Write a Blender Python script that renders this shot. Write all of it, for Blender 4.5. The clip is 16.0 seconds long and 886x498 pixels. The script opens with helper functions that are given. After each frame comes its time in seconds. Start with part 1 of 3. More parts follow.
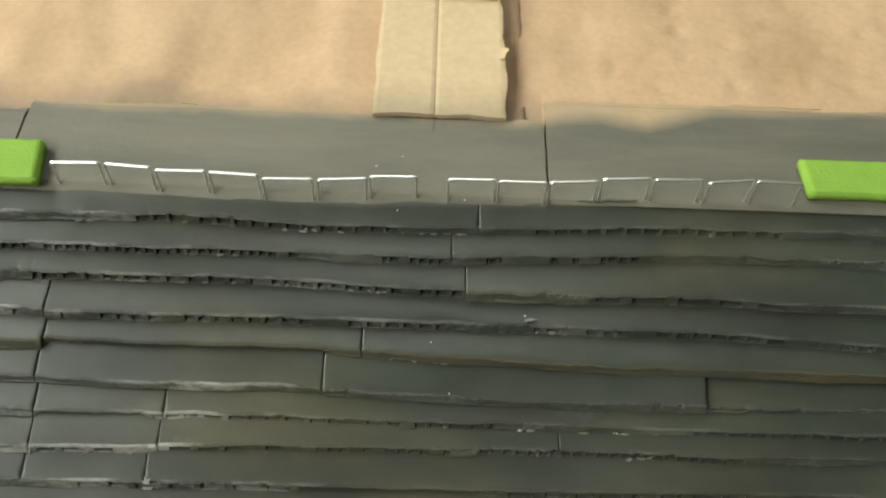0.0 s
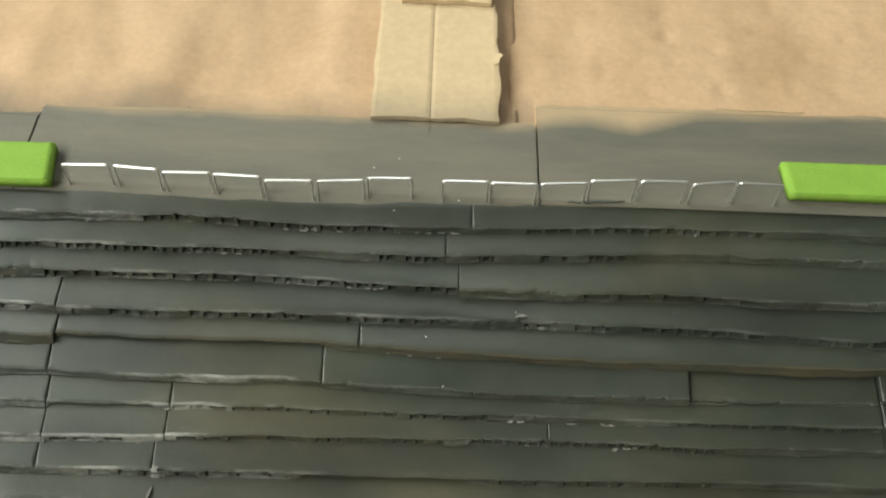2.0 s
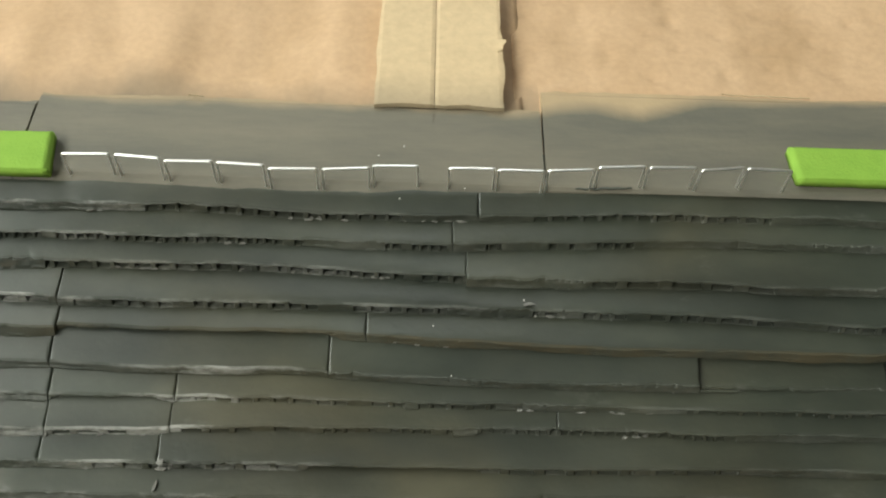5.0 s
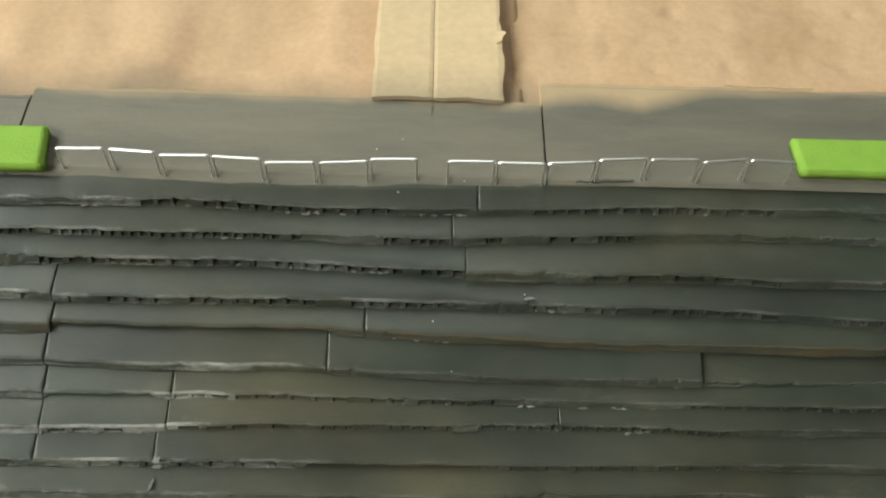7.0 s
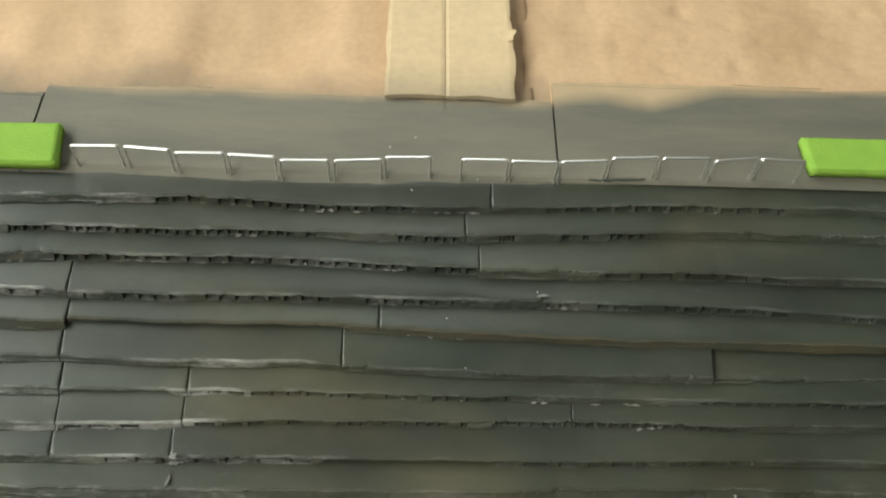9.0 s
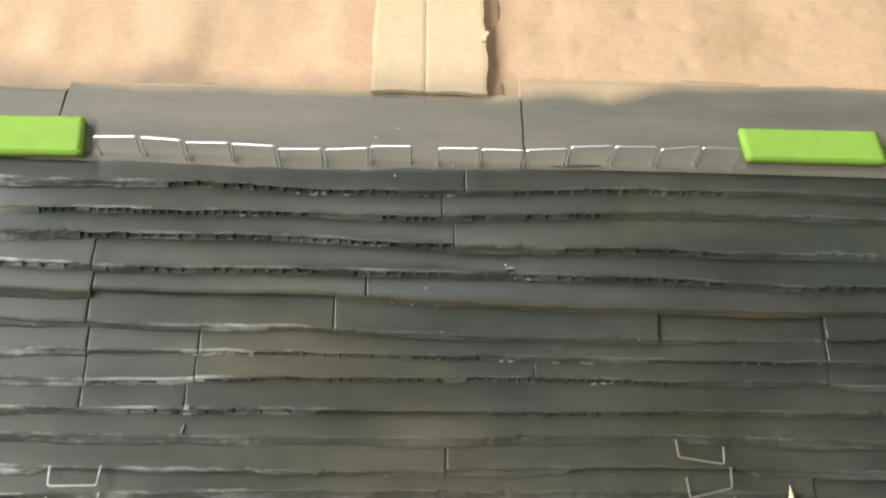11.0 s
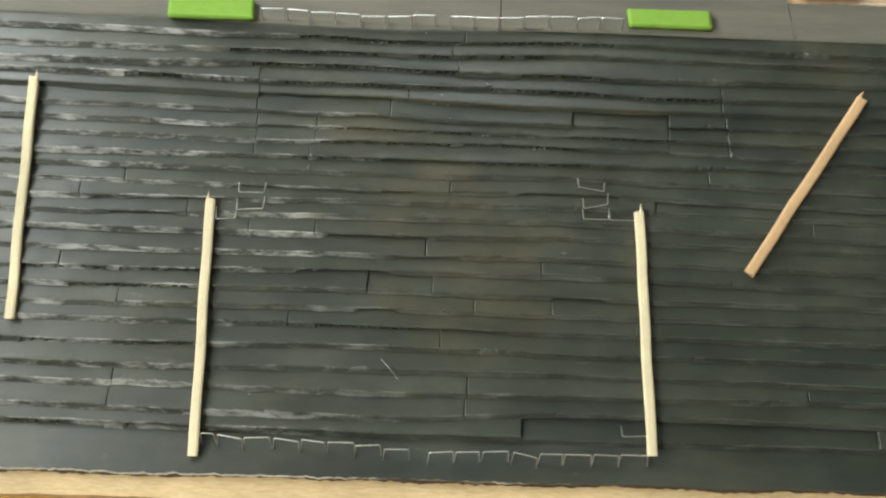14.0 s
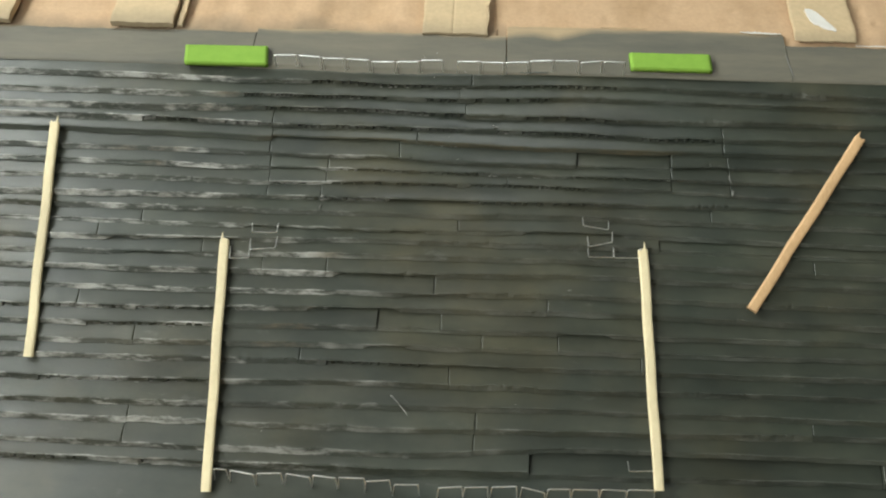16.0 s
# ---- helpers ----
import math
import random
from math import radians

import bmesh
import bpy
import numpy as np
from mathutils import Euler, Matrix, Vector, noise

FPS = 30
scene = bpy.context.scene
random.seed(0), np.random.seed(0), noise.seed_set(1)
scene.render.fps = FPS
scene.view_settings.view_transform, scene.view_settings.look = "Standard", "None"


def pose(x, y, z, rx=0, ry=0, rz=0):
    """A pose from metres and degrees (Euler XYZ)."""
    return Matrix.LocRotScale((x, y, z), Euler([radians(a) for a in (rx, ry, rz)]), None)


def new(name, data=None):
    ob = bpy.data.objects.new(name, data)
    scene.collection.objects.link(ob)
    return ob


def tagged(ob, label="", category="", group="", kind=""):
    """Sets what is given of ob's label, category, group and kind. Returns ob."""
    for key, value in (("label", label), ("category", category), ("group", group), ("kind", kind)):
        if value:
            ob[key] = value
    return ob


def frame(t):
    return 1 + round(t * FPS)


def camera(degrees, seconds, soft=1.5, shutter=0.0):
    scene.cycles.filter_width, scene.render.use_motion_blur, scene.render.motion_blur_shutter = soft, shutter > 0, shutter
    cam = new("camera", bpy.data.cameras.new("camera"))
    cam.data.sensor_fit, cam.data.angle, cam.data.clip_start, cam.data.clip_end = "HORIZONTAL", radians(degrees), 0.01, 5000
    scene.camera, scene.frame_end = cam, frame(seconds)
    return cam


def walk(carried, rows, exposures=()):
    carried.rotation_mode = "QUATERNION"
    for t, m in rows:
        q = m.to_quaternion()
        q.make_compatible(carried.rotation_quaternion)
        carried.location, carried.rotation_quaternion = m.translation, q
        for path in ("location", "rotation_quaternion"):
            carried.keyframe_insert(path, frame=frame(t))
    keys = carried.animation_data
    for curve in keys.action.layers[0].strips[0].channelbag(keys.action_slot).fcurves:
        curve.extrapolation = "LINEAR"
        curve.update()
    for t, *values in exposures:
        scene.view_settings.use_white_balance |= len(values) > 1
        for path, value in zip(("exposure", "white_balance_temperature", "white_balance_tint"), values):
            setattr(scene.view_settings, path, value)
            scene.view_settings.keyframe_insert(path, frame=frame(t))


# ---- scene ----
cam = camera(51.875, 16.0, soft=2.1, shutter=0.5)
PATH = [
    (0, -0.00407, 0.05587, 0.22371, 35.956, -1.923, 1.164),
    (0.5, -0.00487, 0.05617, 0.22402, 35.731, -1.926, 1.032),
    (1, -0.00417, 0.05558, 0.22459, 35.753, -1.731, 1.138),
    (1.5, -0.00292, 0.05175, 0.23176, 36.036, -1.367, 1.623),
    (2, -0.00214, 0.05188, 0.23082, 35.616, -1.741, 1.371),
    (2.5, -0.00346, 0.05189, 0.22910, 35.659, -1.792, 1.352),
    (3, -0.00168, 0.05224, 0.22875, 35.422, -1.767, 1.288),
    (3.5, -0.00320, 0.05300, 0.22716, 35.424, -1.970, 1.153),
    (4, -0.00446, 0.05251, 0.22835, 35.328, -2.164, 0.920),
    (6.5, -0.00735, 0.05191, 0.22747, 35.170, -2.108, 0.374),
    (7, -0.00577, 0.05326, 0.22611, 34.974, -1.959, 0.418),
    (7.5, -0.00821, 0.05242, 0.22657, 35.194, -2.189, 0.531),
    (8, -0.00856, 0.05331, 0.22695, 34.946, -2.386, 0.411),
    (8.5, -0.00789, 0.05255, 0.22611, 35.159, -2.283, 0.490),
    (9, -0.01066, 0.05274, 0.22721, 34.732, -2.484, 0.142),
    (11.3, -0.00666, 0.02826, 0.25560, 33.198, -2.710, -0.253),
    (11.5, -0.00394, 0.01929, 0.26132, 32.185, -2.303, -0.393),
    (12, -0.00383, -0.01640, 0.28015, 32.416, -2.513, 0.575),
    (12.5, -0.00438, -0.04823, 0.29703, 31.318, -2.745, 2.264),
    (13, -0.00392, -0.07384, 0.30840, 31.763, -1.948, 2.652),
    (13.5, 0.00338, -0.09028, 0.32634, 31.471, -0.721, 3.247),
    (14, 0.00969, -0.10814, 0.36037, 31.320, -0.116, 2.858),
    (14.5, 0.01525, -0.11990, 0.37486, 32.315, 0.463, 2.713),
    (15, 0.01569, -0.12213, 0.37739, 33.297, 0.933, 2.700),
    (15.5, 0.01315, -0.11799, 0.37277, 33.484, 0.857, 2.625),
    (16, 0.01074, -0.11292, 0.36759, 33.757, 0.558, 2.973),
]
EXPOSURES = [(0.0, -0.03, 6500, 7), (9.0, -0.05, 6450, 7), (11.5, 0.66, 6150, 19), (12.2, 1.0, 6000, 20), (13.2, 0.14, 6200, 10), (16.0, -0.09, 6300, 8)]
walk(cam, [(t, pose(x, y, z, rx, ry, rz)) for t, x, y, z, rx, ry, rz in PATH], EXPOSURES)

# ---- light: daylight through windows beside and behind the table ----
NORTH, WEST = 1.1, -0.62
# centre along the wall, centre z, width, height, lamp power, colour
WEST_WINDOWS = [(-0.56, 0.94, 0.80, 0.70, 25.0, (1.0, 0.985, 0.90)), (0.50, 0.63, 0.90, 0.40, 12.5, (0.98, 1.0, 0.93))]
NORTH_WINDOWS = [(-0.02, 1.25, 0.36, 1.30, 7.5, (0.98, 1.0, 0.95))]
sky_world = bpy.data.worlds.new("sky")
sky_world.use_nodes = True
scene.world = sky_world
_nt = sky_world.node_tree
_sky = _nt.nodes.new("ShaderNodeTexSky")
_sky.sky_type, _sky.sun_disc, _sky.sun_elevation, _sky.sun_rotation = "NISHITA", False, radians(40), radians(90)
_nt.links.new(_sky.outputs[0], _nt.nodes["Background"].inputs[0])
_nt.nodes["Background"].inputs[1].default_value = 0.1
for _window, _place in ([(w, pose(WEST - 0.02, w[0], w[1], 90, 0, -90)) for w in WEST_WINDOWS] + [(w, pose(w[0], NORTH + 0.02, w[1], -90, 0, 0)) for w in NORTH_WINDOWS]):
    _lamp = bpy.data.lights.new("window_daylight", "AREA")
    _lamp.shape, _lamp.size, _lamp.size_y, _lamp.energy, _lamp.color = "RECTANGLE", *_window[2:]
    new("window_daylight", _lamp).matrix_world = _place


# ---- materials ----
def node(nt, kind, **sockets):
    n = nt.nodes.new(kind)
    for key, value in sockets.items():
        n.inputs[key.replace("_", " ")].default_value = value
    return n


def noise_tex(nt, scale, detail=4.0, stretch=(1, 1, 1), rough=0.55):
    co = nt.nodes.new("ShaderNodeTexCoord")
    mp = nt.nodes.new("ShaderNodeMapping")
    mp.inputs["Scale"].default_value = stretch
    nt.links.new(co.outputs["Object"], mp.inputs["Vector"])
    n = nt.nodes.new("ShaderNodeTexNoise")
    n.inputs["Scale"].default_value, n.inputs["Detail"].default_value, n.inputs["Roughness"].default_value = scale, detail, rough
    nt.links.new(mp.outputs[0], n.inputs["Vector"])
    return n.outputs["Fac"]


def ramp(nt, fac, stops):
    r = nt.nodes.new("ShaderNodeValToRGB")
    while len(r.color_ramp.elements) < len(stops):
        r.color_ramp.elements.new(0.5)
    for e, (p, c) in zip(r.color_ramp.elements, stops):
        e.position, e.color = p, (*c, 1) if len(c) == 3 else c
    nt.links.new(fac, r.inputs[0])
    return r.outputs[0]


def mix(nt, fac, a, b, blend="MIX"):
    m = nt.nodes.new("ShaderNodeMix")
    m.data_type, m.blend_type = "RGBA", blend
    for sock, v in ((m.inputs[0], fac), (m.inputs[6], a), (m.inputs[7], b)):
        if isinstance(v, (int, float)):
            sock.default_value = v
        elif isinstance(v, tuple):
            sock.default_value = (*v, 1)
        else:
            nt.links.new(v, sock)
    return m.outputs[2]


def math_node(nt, op, a, b=0.0, clamp=False):
    m = nt.nodes.new("ShaderNodeMath")
    m.operation, m.use_clamp = op, clamp
    for sock, v in ((m.inputs[0], a), (m.inputs[1], b)):
        if isinstance(v, (int, float)):
            sock.default_value = v
        else:
            nt.links.new(v, sock)
    return m.outputs[0]


def material(name, build, rough=0.6, metal=0.0, spec=0.5):
    m = bpy.data.materials.new(name)
    m.use_nodes = True
    nt = m.node_tree
    p = nt.nodes["Principled BSDF"]
    p.inputs["Roughness"].default_value, p.inputs["Metallic"].default_value = rough, metal
    p.inputs["Specular IOR Level"].default_value = spec
    colour, height, strength, rough_sock = build(nt)
    if isinstance(colour, tuple):
        p.inputs["Base Color"].default_value = (*colour, 1)
    else:
        nt.links.new(colour, p.inputs["Base Color"])
    if height is not None:
        b = nt.nodes.new("ShaderNodeBump")
        b.inputs["Strength"].default_value, b.inputs["Distance"].default_value = strength, 0.0005
        nt.links.new(height, b.inputs["Height"])
        nt.links.new(b.outputs[0], p.inputs["Normal"])
    if rough_sock is not None:
        nt.links.new(rough_sock, p.inputs["Roughness"])
    return m


def object_random(nt):
    return nt.nodes.new("ShaderNodeObjectInfo").outputs["Random"]


def paint_colour(nt):
    patches = ramp(nt, noise_tex(nt, 14, 3, (1, 1, 1)), [(0.34, (0.037, 0.0455, 0.037)), (0.52, (0.0475, 0.053, 0.042)), (0.66, (0.062, 0.061, 0.0415))])
    streak = ramp(nt, noise_tex(nt, 90, 5, (0.25, 1, 1)), [(0.3, (0.69, 0.69, 0.69)), (0.7, (1.07, 1.07, 1.05))])
    c = mix(nt, 1.0, patches, streak, "MULTIPLY")
    tone = ramp(nt, object_random(nt), [(0.0, (0.84, 0.87, 0.87)), (1.0, (1.14, 1.12, 1.07))])
    c = mix(nt, 1.0, c, tone, "MULTIPLY")
    blot = ramp(nt, noise_tex(nt, 55, 6, (0.7, 1, 1), 0.65), [(0.35, (0.72, 0.76, 0.74)), (0.68, (1.24, 1.2, 1.13))])
    c = mix(nt, 1.0, c, blot, "MULTIPLY")
    rub = ramp(nt, noise_tex(nt, 130, 8, (0.45, 1, 1), 0.72), [(0.62, (0.0,) * 3), (0.76, (0.4,) * 3)])
    return mix(nt, rub, c, (0.17, 0.17, 0.15))


def paint(nt):
    grain = noise_tex(nt, 900, 4)
    rough = ramp(nt, noise_tex(nt, 40, 4, (0.3, 1, 1)), [(0.3, (0.31,) * 3), (0.7, (0.44,) * 3)])
    return paint_colour(nt), grain, 0.12, rough


def torn_edge(nt):
    # cut edge of corrugated board under thin paint: grey with bare brown and pale scuffs
    scuff = ramp(nt, noise_tex(nt, 190, 7, (0.28, 0.9, 0.9), 0.72), [(0.46, (0.0,) * 3), (0.62, (0.9,) * 3)])
    co = nt.nodes.new("ShaderNodeTexCoord")
    sep = nt.nodes.new("ShaderNodeSeparateXYZ")
    nt.links.new(co.outputs["Object"], sep.inputs[0])
    # wear grows towards low x, and its pale colour also paints in nose glints
    drift = math_node(nt, "SUBTRACT", noise_tex(nt, 14, 3, (1, 2.2, 1)), math_node(nt, "MULTIPLY", sep.outputs[0], 2.4))
    where = ramp(nt, drift, [(0.56, (0.10,) * 3), (0.82, (1.0,) * 3)])
    brown = ramp(nt, noise_tex(nt, 16, 3, (0.8, 2.5, 1)), [(0.60, (0.0,) * 3), (0.70, (1.0,) * 3)])
    pale = mix(nt, brown, (0.42, 0.42, 0.385), (0.13, 0.105, 0.065))
    return mix(nt, mix(nt, 1.0, scuff, where, "MULTIPLY"), paint_colour(nt), pale), noise_tex(nt, 700, 4), 0.3, None


def plateau_paint(nt):
    # spray paint that thins out towards the bare board at the back
    co = nt.nodes.new("ShaderNodeTexCoord")
    sep = nt.nodes.new("ShaderNodeSeparateXYZ")
    nt.links.new(co.outputs["Object"], sep.inputs[0])
    wob = math_node(nt, "MULTIPLY", noise_tex(nt, 25, 4), 0.012)
    beyond = math_node(nt, "MULTIPLY", math_node(nt, "MULTIPLY", math_node(nt, "SUBTRACT", sep.outputs[0], 0.045), 60.0, True), 0.0055)
    left = math_node(nt, "MULTIPLY", math_node(nt, "LESS_THAN", sep.outputs[0], 0.0208), -0.0002)
    edge = math_node(nt, "SUBTRACT", math_node(nt, "ADD", sep.outputs[1], wob), math_node(nt, "ADD", beyond, left))
    fac = math_node(nt, "MULTIPLY", math_node(nt, "SUBTRACT", edge, 0.2044), 220.0, True)
    grey = mix(nt, ramp(nt, noise_tex(nt, 45, 7, (0.3, 1.6, 1), 0.7), [(0.3, (0.0,) * 3), (0.7, (1.0,) * 3)]), (0.106, 0.105, 0.085), (0.185, 0.168, 0.126))
    bare = mix(nt, noise_tex(nt, 120, 4), (0.36, 0.27, 0.16), (0.46, 0.35, 0.21))
    return mix(nt, fac, grey, bare), noise_tex(nt, 700, 4), 0.2, None


def kraft(nt):
    c = mix(nt, noise_tex(nt, 22, 4), (0.50, 0.335, 0.195), (0.60, 0.42, 0.262))
    fibre = ramp(nt, noise_tex(nt, 600, 4), [(0.3, (0.94,) * 3), (0.7, (1.05,) * 3)])
    spray = ramp(nt, noise_tex(nt, 42, 4, (1, 0.55, 1)), [(0.45, (1.0,) * 3), (0.8, (0.74, 0.71, 0.64))])
    co = nt.nodes.new("ShaderNodeTexCoord")
    sep = nt.nodes.new("ShaderNodeSeparateXYZ")
    nt.links.new(co.outputs["Object"], sep.inputs[0])
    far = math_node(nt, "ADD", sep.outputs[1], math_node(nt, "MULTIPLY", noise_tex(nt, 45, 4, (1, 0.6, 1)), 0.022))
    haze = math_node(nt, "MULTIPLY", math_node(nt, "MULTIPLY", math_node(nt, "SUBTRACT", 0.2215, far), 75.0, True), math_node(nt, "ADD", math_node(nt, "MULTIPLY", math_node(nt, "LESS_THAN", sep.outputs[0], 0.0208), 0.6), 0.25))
    c = mix(nt, 1.0, mix(nt, 1.0, c, fibre, "MULTIPLY"), spray, "MULTIPLY")
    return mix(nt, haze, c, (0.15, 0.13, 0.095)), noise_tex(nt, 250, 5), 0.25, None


def card(nt):
    c = mix(nt, noise_tex(nt, 35, 4), (0.53, 0.405, 0.245), (0.62, 0.48, 0.295))
    fibre = ramp(nt, noise_tex(nt, 500, 5), [(0.3, (0.92,) * 3), (0.7, (1.06,) * 3)])
    # grey overspray along the front lip
    co = nt.nodes.new("ShaderNodeTexCoord")
    sep = nt.nodes.new("ShaderNodeSeparateXYZ")
    nt.links.new(co.outputs["Object"], sep.inputs[0])
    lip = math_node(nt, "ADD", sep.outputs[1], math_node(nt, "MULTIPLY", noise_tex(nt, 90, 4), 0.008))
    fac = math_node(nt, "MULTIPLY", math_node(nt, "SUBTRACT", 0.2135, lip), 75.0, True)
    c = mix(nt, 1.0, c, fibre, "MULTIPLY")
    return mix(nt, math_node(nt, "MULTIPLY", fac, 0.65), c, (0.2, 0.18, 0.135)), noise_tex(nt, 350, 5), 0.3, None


def foam(nt):
    c = mix(nt, noise_tex(nt, 220, 5), (0.19, 0.35, 0.045), (0.26, 0.45, 0.063))
    return c, noise_tex(nt, 1500, 4), 0.5, None


def wood(light, dark, along=(6, 0.35, 6), scale=160):
    def build(nt):
        g = ramp(nt, noise_tex(nt, scale, 6, along, 0.65), [(0.3, dark), (0.7, light)])
        s = ramp(nt, noise_tex(nt, 25, 3), [(0.35, (0.86,) * 3), (0.7, (1.08,) * 3)])
        return mix(nt, 1.0, g, s, "MULTIPLY"), noise_tex(nt, scale * 3, 5, along), 0.2, None
    return build


PAINT = material("dark_grey_spray_paint", paint, 0.5, 0, 0.7)
EDGE = material("painted_cut_edge", torn_edge, 0.55, 0, 0.45)
PLATEAU = material("thin_grey_paint", plateau_paint, 0.6, 0, 0.35)
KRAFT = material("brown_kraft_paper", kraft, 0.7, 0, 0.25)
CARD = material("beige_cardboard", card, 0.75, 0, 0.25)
STEEL = material("bright_steel_wire", lambda nt: ((0.88, 0.88, 0.86), noise_tex(nt, 1200, 3), 0.1, None), 0.36, 1.0)
FOAM = material("lime_green_foam", foam, 0.8, 0, 0.3)
PALE_WOOD = material("pale_stick_wood", wood((0.84, 0.74, 0.49), (0.76, 0.65, 0.40)), 0.6, 0, 0.35)
TAN_WOOD = material("tan_stick_wood", wood((0.64, 0.43, 0.23), (0.54, 0.34, 0.17)), 0.6, 0, 0.35)
PLY = material("pale_plywood", wood((0.74, 0.56, 0.32), (0.56, 0.39, 0.18), (1.2, 6, 6), 150), 0.6, 0, 0.35)
TABLE = material("yellow_varnished_wood", wood((0.62, 0.36, 0.08), (0.50, 0.26, 0.05), (0.4, 5, 5), 40), 0.35, 0, 0.5)
PLASTER = material("matt_wall_plaster", lambda nt: (mix(nt, noise_tex(nt, 3, 5), (0.25, 0.245, 0.225), (0.31, 0.305, 0.285)), noise_tex(nt, 120, 4), 0.3, None), 0.9, 0, 0.2)
FLOOR = material("grey_floor_tile", lambda nt: (mix(nt, noise_tex(nt, 8, 5), (0.28, 0.26, 0.23), (0.36, 0.33, 0.29)), noise_tex(nt, 60, 4), 0.2, None), 0.5)
WHITE = material("torn_white_paper", lambda nt: (mix(nt, noise_tex(nt, 150, 4), (0.62, 0.6, 0.55), (0.8, 0.78, 0.74)), noise_tex(nt, 400, 4), 0.4, None), 0.8, 0, 0.2)
SCUFF = material("pale_scuffed_paper", lambda nt: (mix(nt, noise_tex(nt, 400, 5), (0.10, 0.102, 0.09), (0.27, 0.265, 0.24)), noise_tex(nt, 900, 4), 0.5, None), 0.6, 0, 0.4)
DARK_BROWN = material("dark_brown_fibre", lambda nt: (mix(nt, noise_tex(nt, 200, 5), (0.06, 0.042, 0.024), (0.15, 0.105, 0.06)), noise_tex(nt, 500, 4), 0.5, None), 0.8, 0, 0.2)


def brown_edge(nt):
    # thinly painted cut edge that shows the brown core
    co = nt.nodes.new("ShaderNodeTexCoord")
    sep = nt.nodes.new("ShaderNodeSeparateXYZ")
    nt.links.new(co.outputs["Object"], sep.inputs[0])
    inner = ramp(nt, math_node(nt, "ABSOLUTE", math_node(nt, "SUBTRACT", sep.outputs[0], 0.005)), [(0.075, (1.0,) * 3), (0.1, (0.0,) * 3)])
    bare = ramp(nt, noise_tex(nt, 40, 7, (0.5, 1.5, 1), 0.75), [(0.42, (0.0,) * 3), (0.58, (0.9,) * 3)])
    c = mix(nt, mix(nt, 1.0, inner, bare, "MULTIPLY"), paint_colour(nt), (0.066, 0.055, 0.03))
    return c, noise_tex(nt, 700, 4), 0.3, None


BROWN_EDGE = material("brown_cut_edge", brown_edge, 0.65, 0, 0.35)


def cut_rim(nt):
    # bare white core that shows at one end and is grimed brown along the rest
    co = nt.nodes.new("ShaderNodeTexCoord")
    sep = nt.nodes.new("ShaderNodeSeparateXYZ")
    nt.links.new(co.outputs["Object"], sep.inputs[0])
    drift = math_node(nt, "SUBTRACT", noise_tex(nt, 60, 5, (1, 1, 1), 0.7), math_node(nt, "MULTIPLY", sep.outputs[0], 2.2))
    return ramp(nt, drift, [(0.42, (0.10, 0.085, 0.065)), (0.52, (0.3, 0.28, 0.24)), (0.62, (0.8, 0.79, 0.74))]), noise_tex(nt, 400, 4), 0.4, None


RIM = material("cut_board_rim", cut_rim, 0.7, 0, 0.3)
HAIR = material("grey_wire", lambda nt: ((0.35, 0.35, 0.33), noise_tex(nt, 900, 3), 0.1, None), 0.4, 0.8)


# ---- mesh helpers ----
def mesh_of(name, verts, faces, mats, slots=None):
    me = bpy.data.meshes.new(name)
    me.from_pydata([tuple(v) for v in verts], [], faces)
    for m in mats if isinstance(mats, (list, tuple)) else [mats]:
        me.materials.append(m)
    if slots is not None:
        me.polygons.foreach_set("material_index", slots)
    me.validate()
    me.update()
    return me


def part(name, bm, mat, parent, label=""):
    if isinstance(bm, bpy.types.Mesh):
        me = bm
    else:
        me = bpy.data.meshes.new(name)
        bm.to_mesh(me)
        bm.free()
        me.materials.append(mat)
    ob = new(name, me)
    ob.parent = parent
    return tagged(ob, label)


def box_bm(x0, x1, y0, y1, z0, z1, bevel=0.0, segments=1):
    bm = bmesh.new()
    bmesh.ops.create_cube(bm, size=1, matrix=Matrix.Translation(((x0 + x1) / 2, (y0 + y1) / 2, (z0 + z1) / 2)) @ Matrix.Diagonal((x1 - x0, y1 - y0, z1 - z0, 1)))
    if bevel:
        bmesh.ops.bevel(bm, geom=bm.edges[:], offset=bevel, segments=segments, affect="EDGES")
    return bm


def n1(x, seed, scale):
    return noise.noise((x * scale, seed * 7.31, seed * 1.7))


def slab(x0, x1, y0, y1, z0, z1, step, top, side=None, everywhere=False):
    """A thin sheet as a closed grid: top(x, y) adds to the upper face, side(x, y) moves a rim point."""
    nx, ny = max(2, round((x1 - x0) / step)), max(2, round((y1 - y0) / step))
    verts, faces = [], []
    for level in (1, 0):
        for j in range(ny + 1):
            for i in range(nx + 1):
                x, y = x0 + (x1 - x0) * i / nx, y0 + (y1 - y0) * j / ny
                dx = dy = 0.0
                if side and (everywhere or i in (0, nx) or j in (0, ny)):
                    dx, dy = side(x, y)
                verts.append((x + dx, y + dy, (z1 + top(x, y)) if level else z0))
    w, half = nx + 1, (nx + 1) * (ny + 1)
    for j in range(ny):
        for i in range(nx):
            a = j * w + i
            faces.append((a, a + 1, a + w + 1, a + w))
            faces.append((half + a, half + a + w, half + a + w + 1, half + a + 1))
    for i in range(nx):
        a, b = i, ny * w + i
        faces.append((a, half + a, half + a + 1, a + 1))
        faces.append((b, b + 1, half + b + 1, half + b))
    for j in range(ny):
        a, b = j * w, j * w + nx
        faces.append((a, a + w, half + a + w, half + a))
        faces.append((b, half + b, half + b + w, b + w))
    return verts, faces


